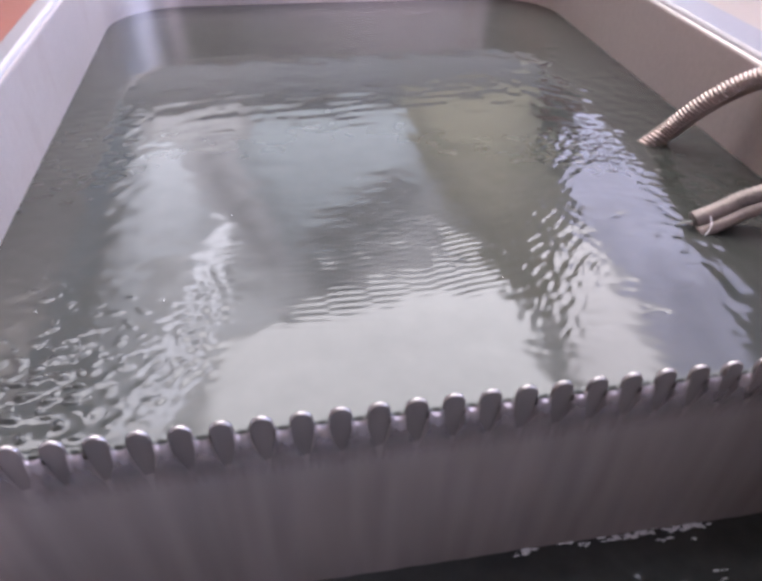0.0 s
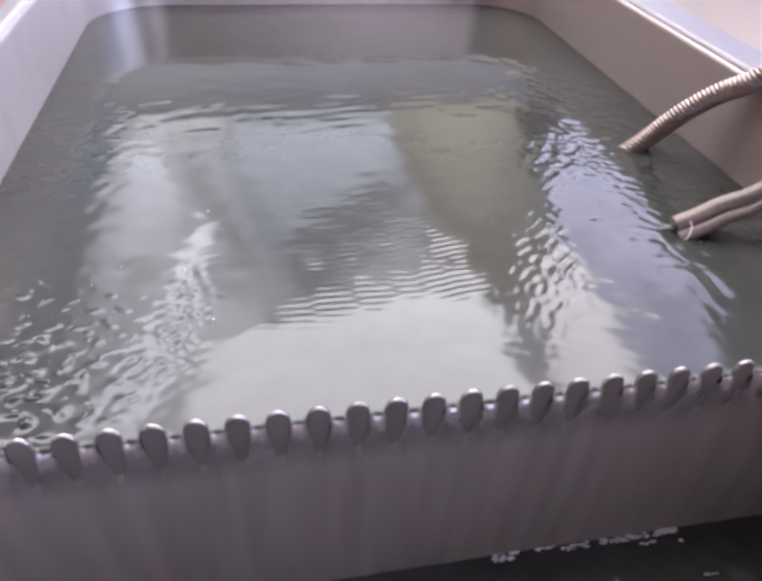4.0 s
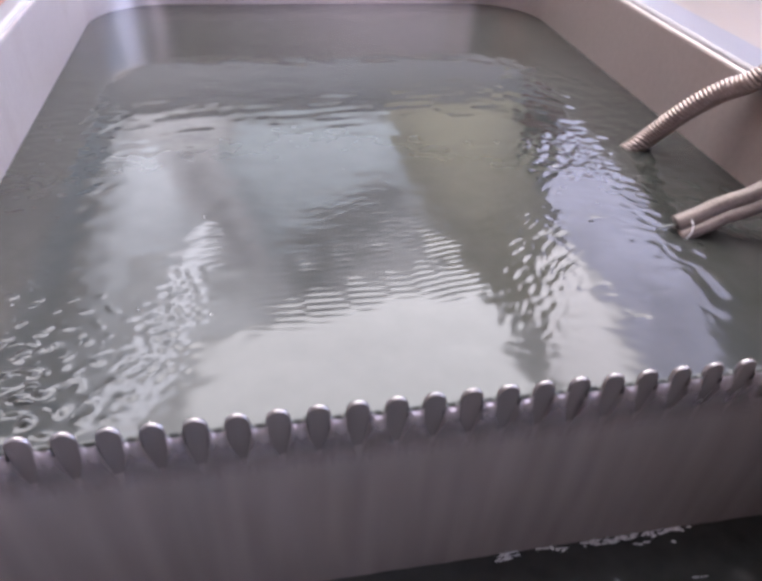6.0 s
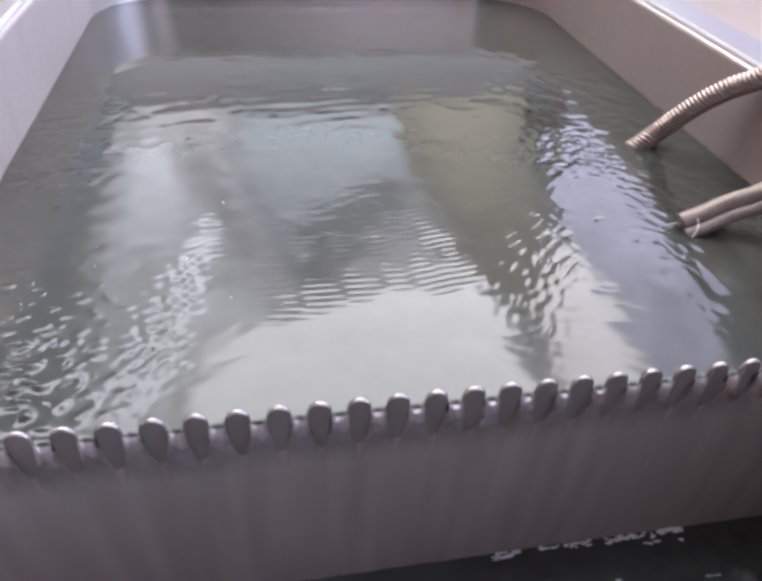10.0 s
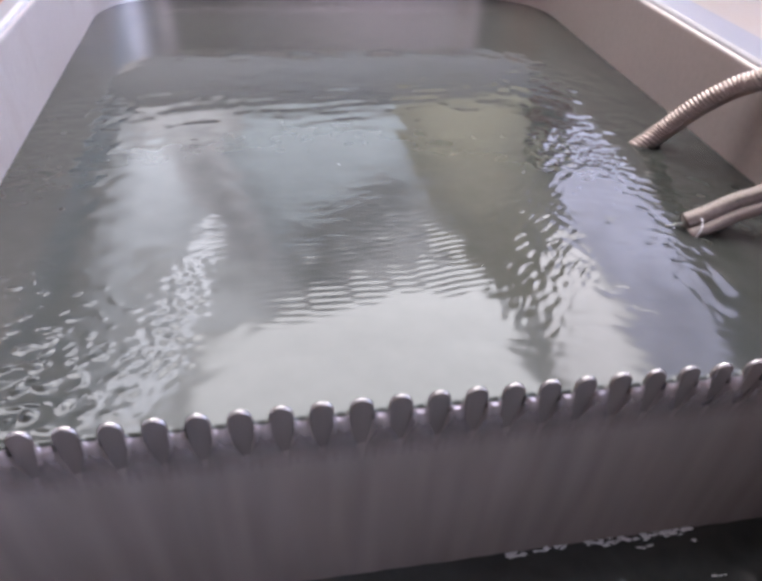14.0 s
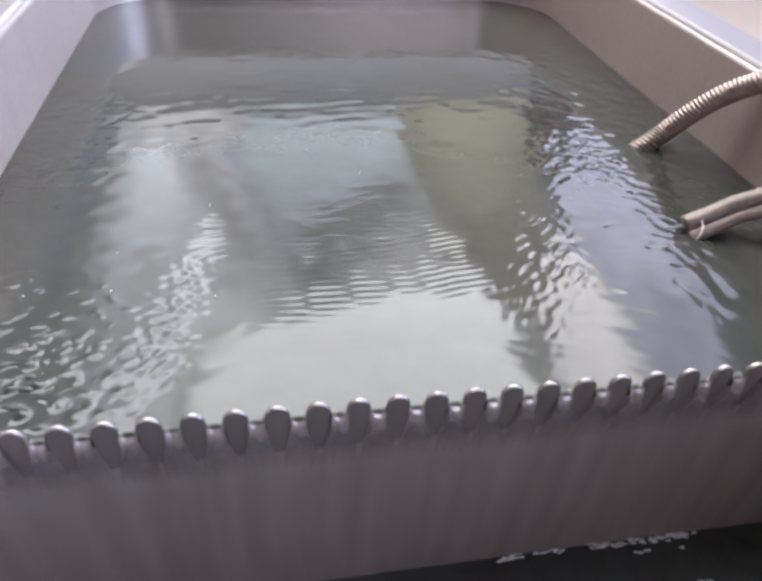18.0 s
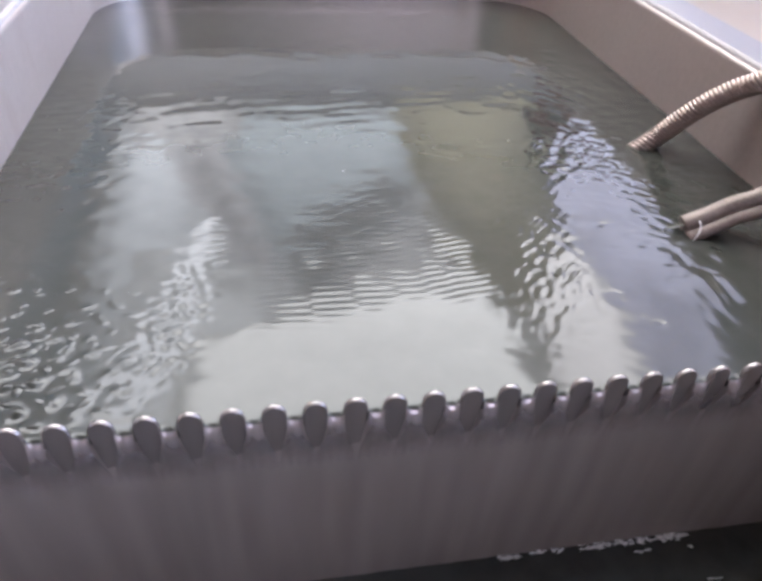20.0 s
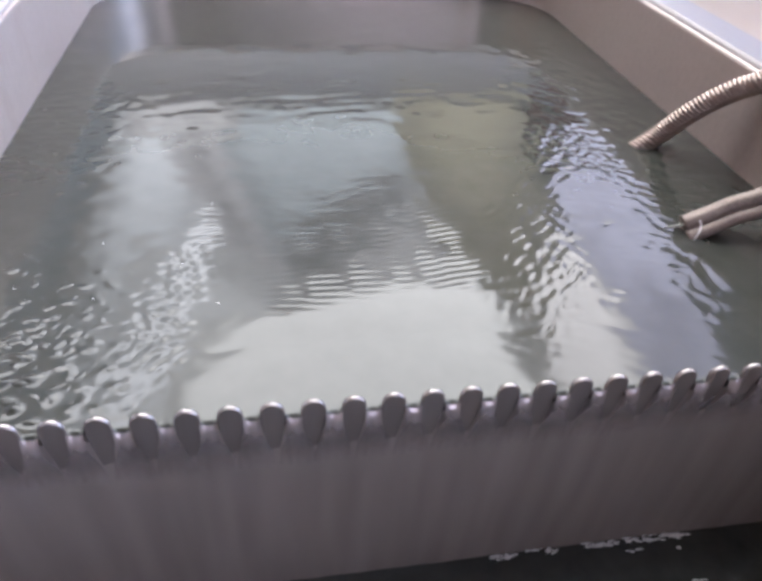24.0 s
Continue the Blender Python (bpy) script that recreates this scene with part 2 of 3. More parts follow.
def resample(line, step):
    out, carry = [line[0]], 0.0
    for a, b in zip(line, line[1:]):
        d = (b - a).length
        s = step - carry
        while s <= d:
            out.append(a + (b - a) * (s / d))
            s += step
        carry = d - (s - step)
    return out


def tube(line, radius, sides=20, caps=True):
    """A tube along a line; radius(k, angle) in metres."""
    bm = bmesh.new()
    rings = []
    up = Vector((0, 0, 1))
    for k, p in enumerate(line):
        d = (line[min(k + 1, len(line) - 1)] - line[max(k - 1, 0)]).normalized()
        u = d.cross(up).normalized()
        v = u.cross(d)
        ring = []
        for s in range(sides):
            a = 2 * math.pi * s / sides
            ring.append(bm.verts.new(p + (u * math.cos(a) + v * math.sin(a)) * radius(k, a)))
        rings.append(ring)
    for r0, r1 in zip(rings, rings[1:]):
        for s in range(sides):
            bm.faces.new((r0[s], r0[(s + 1) % sides], r1[(s + 1) % sides], r1[s]))
    if caps:
        bm.faces.new(rings[0][::-1])
        bm.faces.new(rings[-1])
    bmesh.ops.recalc_face_normals(bm, faces=bm.faces)
    return bm


# ---- room ----
def room():
    x0, x1, y0, y1 = -4.0, 5.5, -4.0, 6.25
    tagged(part("floor", box_bm(x0, x1, y0, y1, FLOOR_Z - 0.1, FLOOR_Z), CONCRETE), "beige concrete workshop floor under the tank", "floor", kind="structure")
    tagged(part("floor_tiled", box_bm(-3.2, -0.9, 1.6, 5.4, FLOOR_Z + 0.0, FLOOR_Z + 0.012), TERRACOTTA), "terracotta red floor area beside the tank", "floor", kind="structure")
    h0, h1 = FLOOR_Z, CEIL_Z
    tagged(part("wall_north", box_bm(x0, x1, y1, y1 + 0.15, h0, h1), PALE_PAINT), "plain pale grey painted workshop wall", "wall", kind="structure")
    tagged(part("wall_south", box_bm(x0, x1, y0 - 0.15, y0, h0, h1), GREY_PAINT), "plain grey painted workshop wall", "wall", kind="structure")
    # unseen west wall, coloured red to bounce warm light onto the tank's right side
    tagged(part("wall_west", box_bm(x0 - 0.15, x0, y0, y1, h0, h1), BRICK_PAINT), "plain unseen wall, brick red to warm the tank's right side", "wall", kind="structure")
    tagged(part("wall_east", box_bm(x1, x1 + 0.15, y0, y1, h0, h1), PAINT), "plain painted workshop wall", "wall", kind="structure")
    tagged(part("ceiling", box_bm(x0, x1, y0, y1, h1, h1 + 0.15), CEIL_PAINT), "plain grey workshop ceiling with roof lights", "ceiling", kind="structure")


def roof_light(points, mat, label, soft=0.0, layer=0, low=None):
    """A glowing ceiling panel: a metal frame round a translucent sheet; frameless soft ones shape patches mirrored in
    the water.
    """
    base = new("roof_light")
    cx = sum(p[0] for p in points) / len(points)
    cy = sum(p[1] for p in points) / len(points)
    loc = [(x - cx, y - cy) for x, y in points]
    base.location = (cx, cy, CEIL_Z if soft else CEIL_Z - 0.075)
    if soft:
        mat = soft_glow("soft_edged_sheet", *mat, loc, soft, low if low is not None else BASE_GLOW / mat[1])
    part("diffuser", prism(loc, -0.012 - 0.008 * layer, -0.001 - 0.008 * layer if soft else 0.074), mat, base)
    if soft or layer:
        return tagged(base, label, "roof light", "roof lights over the tank")
    bm = bmesh.new()
    n = len(loc)
    for i in range(n):
        a, b = Vector((*loc[i], 0)), Vector((*loc[(i + 1) % n], 0))
        d = (b - a).normalized()
        side = Vector((-d.y, d.x, 0)) * 0.004
        vs = []
        for z in (-0.022, -0.001):
            for q in (a - side, b - side, b + side, a + side):
                vs.append(bm.verts.new((q.x, q.y, z)))
        for f in ((3, 2, 1, 0), (4, 5, 6, 7), (0, 1, 5, 4), (1, 2, 6, 5), (2, 3, 7, 6), (3, 0, 4, 7)):
            bm.faces.new([vs[k] for k in f])
    bmesh.ops.recalc_face_normals(bm, faces=bm.faces)
    part("frame", bm, FRAME_PAINT, base)
    return tagged(base, label, "roof light", "roof lights over the tank")


def roof_beam():
    base = new("roof_beam")
    base.location = (3.0, 5.75, CEIL_Z)
    for name, z0, z1, half in (("flange", -0.016, -0.001, 0.12), ("web", -0.20, -0.017, 0.012), ("flange", -0.216, -0.201, 0.12)):
        part(name, box_bm(-0.35, 0.5, -half, half, z0, z1, 0.002), RED_OXIDE, base)
    return tagged(base, "red oxide painted steel roof beam", "beam")


room()
roof_beam()
roof_light([(-0.64, 1.3), (1.42, 1.3), (1.39, 2.65), (1.30, 3.16), (0.52, 3.07), (0.05, 2.85), (-0.32, 2.62), (-0.64, 2.38)], ((1.0, 1.0, 0.93), 16.5), "bright white translucent roof light in the ceiling, mirrored or added", 0.13, 10, 0.3)
# dimmer panel added so the tip of the white reflection reads half-white
roof_light([(-0.30, 2.6), (1.26, 2.6), (1.26, 3.3), (1.07, 4.05), (0.84, 3.85)], ((1.0, 1.0, 0.97), 4.6), "dimmer white panel added for the half-white tip of the reflection", 0.16, 7, 0.3)
roof_light([(-1.15, 1.5), (-0.78, 1.5), (-0.42, 3.95), (-0.58, 4.0)], ((0.98, 1.0, 0.99), 15.0), "narrow bright white roof light strip", 0.10, 8, 0.55)
# added panel: its reflection stands in for a pale patch seen on the water
roof_light([(-1.32, 5.40), (-0.28, 5.40), (-0.28, 6.10), (-1.32, 6.10)], ((1.0, 0.99, 0.96), 4.0), "pale soft panel added for a pale patch on the water", 0.2, 3, 0.5)
roof_light([(2.02, 1.9), (2.52, 1.9), (3.10, 3.75), (3.30, 5.2), (2.80, 5.3), (2.28, 4.25), (2.02, 3.1)], LIGHT_BLUE, "bluish white roof light open to the sky", layer=1)
roof_light([(1.40, 1.6), (2.05, 1.6), (2.10, 3.4), (1.90, 3.4), (1.62, 2.80)], ((1.0, 0.97, 0.92), 13.5), "cream translucent roof light strip", 0.13, 11, 0.5)
roof_light([(2.98, 1.9), (3.4, 1.9), (3.75, 3.1), (3.46, 3.05)], LIGHT_BLUE, "bluish white roof light strip")
# broad dim glow added so the water mirrors an even mid tone
roof_light([(-1.45, 1.6), (1.70, 1.6), (1.70, 6.12), (-1.5, 6.12)], ((0.97, 0.98, 0.95), BASE_GLOW), "large dim panel added as base tone of the reflection", 0.5, 0.5, 0.45)
# bluish glow added to soften the wall's mirrored edge on the left
roof_light([(-3.7, 1.4), (-1.30, 1.4), (-1.30, 6.2), (-3.7, 6.2)], ((0.64, 0.83, 1.0), 1.0), "dim bluish panel added to lift the reflection on the left", 0.4, 0, 0.7)
# added pale panels, shaped so their reflections draw the pale bands on the water
roof_light([(-1.22, 1.4), (-0.44, 1.4), (-0.48, 4.0), (-0.72, 5.9), (-1.42, 5.9)], ((0.94, 0.99, 1.0), 6.4), "pale strip panel added for a pale band on the water", 0.30, 2, 0.4)
roof_light([(-1.26, 3.0), (-0.60, 3.0), (-0.62, 6.08), (-1.44, 6.08)], ((0.96, 0.97, 0.97), 3.3), "pale strip panel added for a pale band on the water", 0.28, 1)
roof_light([(-1.02, 1.5), (-0.10, 1.5), (0.40, 2.95), (0.00, 3.22), (-0.42, 3.60), (-1.02, 3.7)], ((0.97, 0.99, 0.96), 8.6), "pale soft panel added for a pale patch on the water", 0.40, 6, 0.52)
# triangular glow added; its reflection stands in for the water's teal patch
roof_light([(-0.68, 5.9), (-0.08, 3.55), (0.20, 3.50), (1.15, 4.45), (1.48, 5.9)], ((0.86, 0.97, 0.99), 3.8), "grey-blue triangular panel added for the teal patch on the water", 0.35, 2)
# two dim panels added to draw the dark gaps between mirrored bright shapes
roof_light([(-0.98, 5.25), (-0.20, 3.10), (0.06, 3.20), (-0.50, 5.35)], ((1.0, 1.0, 1.0), 1.5), "dim panel added for a dark gap in the reflection", 0.30, 4, 2.6)
roof_light([(0.00, 3.36), (0.24, 3.26), (1.28, 4.35), (0.92, 4.70), (0.02, 3.74)], ((0.95, 1.0, 1.0), 1.1), "dim panel added for a dark gap in the reflection", 0.17, 5)
# olive glow added; its reflection stands in for the olive patch
roof_light([(1.46, 2.6), (1.58, 2.6), (1.84, 3.2), (2.18, 4.27), (2.70, 6.18), (1.24, 6.18), (1.16, 4.3)], ((1.0, 0.93, 0.60), 1.9), "olive panel added for the olive patch on the water", 0.45, 4, 0.6)
# unseen fill panel, added for highlights on the teeth and lips
roof_light([(-0.58, 0.2), (1.32, 0.2), (1.32, 1.28), (-0.58, 1.28)], LIGHT_OVERHEAD, "white fill panel added over the weir")
# added out of view, so the chop on the left catches bright flecks
roof_light([(-2.0, 0.9), (-0.72, 0.9), (-0.72, 1.9), (-2.0, 1.9)], LIGHT_WHITE, "bright white translucent roof light in the ceiling, mirrored or added")
# second unseen fill panel, added to brighten the weir from the right
roof_light([(1.50, 0.2), (3.2, 0.2), (3.2, 1.88), (1.50, 1.88)], LIGHT_OVERHEAD, "white fill panel added over the weir")
# unseen fill panel, added to light the weir's face from the right
roof_light([(2.8, -2.6), (5.2, -2.6), (5.2, -0.4), (2.8, -0.4)], LIGHT_REAR, "white fill panel added out of view to light the weir")


def fill_band(name, place, turn, count, mat, label):
    """A band of glowing panes on a wall, added out of view to light the tank; it runs along its own y axis and faces
    its own -x.
    """
    base = new(name)
    base.matrix_basis = pose(*place, 0, 0, turn)
    half = count * 0.75
    for k in range(count):
        y = -half + 1.5 * k
        part("glow_pane", box_bm(-0.012, -0.004, y + 0.04, y + 1.46, -0.95, 0.95), mat, base)
    for k in range(count + 1):
        y = -half + 1.5 * k
        part("mullion", box_bm(-0.03, -0.001, y - 0.035, y + 0.035, -1.0, 1.0, 0.004), FRAME_PAINT, base)
    for z in (-1.0, 1.0):
        part("rail", box_bm(-0.04, -0.001, -half - 0.05, half + 0.05, z - 0.04, z + 0.04, 0.004), FRAME_PAINT, base)
    return tagged(base, label, "window", kind="structure")


# added light: blue for the left wall, bright for the corner, pale from behind
fill_band("fill_band_1", (5.5, 3.4, 1.2), 0, 3, LIGHT_SIDE, "blue glowing panes added to light the tank's left wall")
fill_band("fill_band_2", (5.5, -1.7, 1.25), 0, 3, LIGHT_CORNER, "bright bluish glowing panes added for the tank's corner glint")
fill_band("fill_band_3", (1.15, -4.0, 1.25), -90, 1, LIGHT_BACK, "pale glowing pane added to light the tank's far wall")


# ---- the tank ----
def rounded_u(r, grow):
    """Plan line of the tank's inside from one chamber corner round the far end to the other, grown outwards."""
    x0, x1, y1 = TANK_X0 - grow, TANK_X1 + grow, TANK_Y1 + grow
    rr = r + grow
    pts = [(x0, CHAMBER_Y - grow), (x0, y1 - rr - 0.006)]
    for k in range(17):
        a = math.pi - k * math.pi / 32
        pts.append((x0 + rr + rr * math.cos(a), y1 - rr + rr * math.sin(a)))
    pts += [(x0 + rr + 0.006, y1), (x1 - rr - 0.006, y1)]
    for k in range(17):
        a = math.pi / 2 - k * math.pi / 32
        pts.append((x1 - rr + rr * math.cos(a), y1 - rr + rr * math.sin(a)))
    pts += [(x1, y1 - rr - 0.006), (x1, CHAMBER_Y - grow)]
    return pts


def strip_ring(profile, r=0.095, closed=True):
    """Sweep a profile of (grow, z) round the tank's plan line, and close it across the chamber's side."""
    bm = bmesh.new()
    rows = []
    for g, z in profile:
        rows.append([bm.verts.new((x, y, z)) for x, y in rounded_u(r, g)])
    m = len(rows[0])
    pairs = list(zip(rows, rows[1:])) + ([(rows[-1], rows[0])] if closed else [])
    for a, b in pairs:
        for k in range(m):
            bm.faces.new((a[k], a[(k + 1) % m], b[(k + 1) % m], b[k]))
    bmesh.ops.recalc_face_normals(bm, faces=bm.faces)
    return bm


def tank():
    base = new("wash_tank")
    base.location = (0, 0, FLOOR_Z)
    up = -FLOOR_Z

    def put(name, bm, mat, label="", smooth=False):
        bmesh.ops.translate(bm, vec=(0, 0, up), verts=bm.verts)
        return part(name, bm, mat, base, label, smooth)
    shell = put("shell", strip_ring([(0, -0.42), (0, -0.41), (0, RIM_Z - 0.010), (0, RIM_Z - 0.0042), (0.003, RIM_Z - 0.0050), (0.003, -0.42)]), STEEL)
    shell.data.polygons.foreach_set("use_smooth", [abs(p.normal.z) < 0.5 and p.area < 0.009 for p in shell.data.polygons])
    put("bottom", box_bm(TANK_X0 - 0.004, TANK_X1 + 0.004, CHAMBER_Y - 0.004, TANK_Y1 + 0.004, -0.43, -0.42), STEEL)
    # folded rim: a narrow flange on the long side, wider on the other
    for xa, xb, side in ((TANK_X0 - 0.018, TANK_X0 - 0.0042, -1), (TANK_X1 + 0.0042, TANK_X1 + 0.042, 1)):
        put("side_flange", box_bm(xa, xb, CHAMBER_Y - 0.03, TANK_Y1 + 0.035, RIM_Z - 0.0035, RIM_Z, 0.0003, 2), RIM_STEEL)
        # the folded edge: a rounded chamfer from the wall up to the flange
        x = TANK_X0 if side < 0 else TANK_X1
        curve = [(0.0, -0.0045), (0.0004, -0.0028), (0.0014, -0.0013), (0.0028, -0.0004), (0.0042, 0.0)]
        rows = [(g, dz) for g, dz in curve] + [(g + 0.0004, dz - 0.0012) for g, dz in reversed(curve)]
        bm = bmesh.new()
        ends = [[bm.verts.new((x + side * g, y, RIM_Z + dz)) for g, dz in rows] for y in (CHAMBER_Y - 0.03, TANK_Y1 + 0.035)]
        m = len(rows)
        for k in range(m):
            bm.faces.new((ends[0][k], ends[0][(k + 1) % m], ends[1][(k + 1) % m], ends[1][k]))
        bm.faces.new(ends[0])
        bm.faces.new(ends[1][::-1])
        bmesh.ops.recalc_face_normals(bm, faces=bm.faces)
        put("folded_edge", bm, EDGE_STEEL, smooth=False)
    bm = bmesh.new()
    box(bm, TANK_X0 + 0.0015, TANK_X1 - 0.0015, TANK_Y1 + 0.001, TANK_Y1 + 0.035, RIM_Z - 0.006, RIM_Z - 0.0005, 0.002, 3)
    put("end_flange", bm, RIM_STEEL)
    bm = bmesh.new()
    box(bm, TANK_X0 + 0.0015, TANK_X1 - 0.0015, CHAMBER_Y - 0.03, CHAMBER_Y - 0.001, RIM_Z - 0.006, RIM_Z - 0.0005, 0.002, 3)
    put("end_flange", bm, RIM_STEEL)
    put("outer_skin", strip_ring([(0.014, -0.70), (0.014, RIM_Z - 0.008), (0.016, RIM_Z - 0.008), (0.016, -0.70)]), STEEL)
    for x in (TANK_X0, TANK_X1):
        for y in (CHAMBER_Y, TANK_Y1):
            put("leg", box_bm(x - 0.02, x + 0.02, y - 0.02, y + 0.02, FLOOR_Z, -0.44, 0.003), STEEL)
    return tagged(base, "brushed stainless steel wash tank full of murky water", "tank")


tank()


# ---- the weir ----
TEETH = [((n - 9) * PITCH, n) for n in range(-3, 26)]


def weir():
    base = new("overflow_weir")
    base.location = (0, 0, -0.42)
    up = 0.42
    y0, y1 = -0.0045, 0.0
    bm = box_bm(TANK_X0 + 0.0006, TANK_X1 - 0.0006, y0, y1, 0.0, up - 0.0060, 0.0)
    part("plate", bm, WEIR_STEEL, base)
    # one rounded tooth: a rib on the plate that rises over its edge
    bm = bmesh.new()
    w, z_top = 0.0065, up + 0.0102
    outline = []
    for k in range(13):
        a = math.pi * k / 12
        outline.append((w * math.cos(a), z_top - w + 1.06 * w * math.sin(a), 1.0))
    steps = 12
    for side, order in ((-1, range(1, steps + 1)), (1, range(steps, 0, -1))):
        for k in order:
            q = k / steps
            outline.append((side * w * (1 + 0.04 * math.sin(math.pi * min(1.0, 3 * q)) - 0.90 * q ** 1.5), z_top - w - 0.046 * q, 1 - q))
    rows = []
    for depth, inset in ((0, 0.0007), (1, 0.0002), (2, 0.0), (3, 0.0), (4, 0.0004), (5, 0.0010)):
        row = []
        for x, z, proud in outline:
            front = y0 - 0.0007 * proud + 0.0006 * (1 - proud) ** 2
            y = (front, front + 0.0004, front + 0.0010, front + 0.0020, front + 0.0029, front + 0.0034)[depth]
            x2 = x - math.copysign(min(inset, 0.6 * abs(x)), x)
            z2 = z - inset * max(0.0, (z - (z_top - w)) / w)
            row.append(bm.verts.new((x2, y, z2)))
        rows.append(row)
    m = len(outline)
    for a, b in zip(rows, rows[1:]):
        for k in range(m):
            bm.faces.new((a[k], a[(k + 1) % m], b[(k + 1) % m], b[k]))
    bm.faces.new(rows[0])
    bm.faces.new(rows[-1][::-1])
    bmesh.ops.recalc_face_normals(bm, faces=bm.faces)
    first = part("tooth", bm, TOOTH_STEEL, base, smooth=False)
    first.data.polygons.foreach_set("use_smooth", [len(p.vertices) == 4 for p in first.data.polygons])
    first.location.x = TEETH[0][0]
    for x, n in TEETH[1:]:
        t = new("tooth", first.data)
        t.parent = base
        t.location.x = x
    return tagged(base, "dark wet steel overflow weir with rounded teeth", "weir")


weir()


# ---- water ----
def bell(d, inner, outer):
    """1 inside inner, 0 past outer."""
    s = np.clip((outer - d) / (outer - inner), 0, 1)
    return s * s * (3 - 2 * s)


def ellipse(X, Y, cx, cy, rx, ry, turn=0.0):
    c, s = math.cos(radians(turn)), math.sin(radians(turn))
    u, v = (X - cx) * c + (Y - cy) * s, -(X - cx) * s + (Y - cy) * c
    return np.sqrt((u / rx) ** 2 + (v / ry) ** 2)


def waves(X, Y, rng, lengths, slope, heading, spread, count):
    """A sum of plane waves: lengths in metres, the rms slope, heading and its spread in degrees."""
    z = np.zeros_like(X)
    for _ in range(count):
        lam = rng.uniform(*lengths)
        a = radians(heading + rng.normal(0, spread))
        k = 2 * math.pi / lam
        z += np.sin(k * (X * math.cos(a) + Y * math.sin(a)) + rng.uniform(0, 2 * math.pi)) / k
    return z * slope * math.sqrt(2 / count)


def relief(X, Y, seed, gain=1.0):
    rng = np.random.RandomState(seed)
    z = waves(X, Y, rng, (0.03, 0.09), 0.0045, 80, 35, 8)
    z += waves(X, Y, rng, (0.010, 0.018), 0.004, 90, 60, 8)
    calm = 1 - bell(ellipse(X, Y, -0.01, 0.05, 0.11, 0.10), 0.6, 1.2) - 0.55 * bell(ellipse(X, Y, 0.19, 0.06, 0.06, 0.12, -12), 0.5, 1.1)
    z += waves(X, Y, rng, (0.014, 0.035), 0.007, 85, 30, 9) * np.clip(calm, 0, 1) * (1 - 0.6 * (1 - bell(Y, 0.25, 0.45)))
    z += waves(X, Y, rng, (0.007, 0.011), 0.010, 90, 25, 8) * bell(ellipse(X, Y, -0.01, 0.19, 0.12, 0.08), 0.3, 1.0)
    # rippled band across the middle, crests across the tank, in packets side by side
    patch = 0.55 + 0.45 * np.sin(X * 2 * math.pi / 0.047 + rng.uniform(0, 6) + 22 * Y) * np.sin(X * 2 * math.pi / 0.083 + rng.uniform(0, 6))
    z += patch * waves(X, Y, rng, (0.0058, 0.0068), 0.045, 90, 11, 4) * bell(ellipse(X, Y, 0.0, 0.125, 0.115, 0.065, 24), 0.35, 1.0)
    z += waves(X, Y, rng, (0.0058, 0.0068), 0.050, 93, 9, 4) * bell(ellipse(X, Y, 0.055, 0.14, 0.035, 0.085, 12), 0.3, 1.0)
    z += waves(X, Y, rng, (0.0062, 0.0075), 0.020, 88, 12, 3) * bell(ellipse(X, Y, -0.100, 0.165, 0.018, 0.05), 0.3, 1.0)
    # oblique ripples off the hose side
    z += waves(X, Y, rng, (0.007, 0.014), 0.020, 70, 45, 9) * bell(ellipse(X, Y, 0.235, 0.19, 0.06, 0.12), 0.4, 1.0)
    z += waves(X, Y, rng, (0.0065, 0.011), 0.045, 140, 25, 8) * bell(ellipse(X, Y, 0.128, 0.14, 0.05, 0.15, -14), 0.3, 1.0)
    z += waves(X, Y, rng, (0.008, 0.022), 0.055, 110, 50, 14) * bell(ellipse(X, Y, 0.215, 0.275, 0.065, 0.075), 0.3, 1.0)
    z += waves(X, Y, rng, (0.010, 0.022), 0.04, 20, 40, 8) * bell(ellipse(X, Y, 0.245, 0.10, 0.03, 0.10, -14), 0.3, 1.0)
    z += waves(X, Y, rng, (0.012, 0.03), 0.02, 40, 50, 8) * bell(ellipse(X, Y, 0.31, 0.35, 0.07, 0.36), 0.5, 1.0)
    z += waves(X, Y, rng, (0.010, 0.028), 0.022, 70, 50, 9) * bell(ellipse(X, Y, -0.235, 0.30, 0.07, 0.28), 0.5, 1.0)
    # chop along the other side by the weir, and the streak that runs from it
    # its crests are sharp and its troughs flat
    h = waves(X, Y, rng, (0.009, 0.018), 1.0, 90, 75, 18) * 2 * math.pi / 0.0125
    z += 0.00014 * np.exp(1.25 * np.clip(h, -3, 2.2)) * bell(ellipse(X, Y, -0.235, 0.02, 0.115, 0.085), 0.25, 1.0)
    h = waves(X, Y, rng, (0.008, 0.016), 1.0, 90, 75, 14) * 2 * math.pi / 0.0115
    z += 0.000006 * np.exp(2.1 * np.clip(h, -3, 2.2)) * bell(ellipse(X, Y, -0.215, 0.09, 0.09, 0.09), 0.2, 1.0)
    z += waves(X, Y, rng, (0.007, 0.012), 0.055, 85, 45, 14) * bell(ellipse(X, Y, -0.125, 0.075, 0.030, 0.095, -14), 0.3, 1.0)
    # long low ripples towards the far end
    z += waves(X, Y, rng, (0.014, 0.034), 0.008, 90, 14, 8) * bell(ellipse(X, Y, 0.04, 0.42, 0.22, 0.10), 0.3, 1.0)
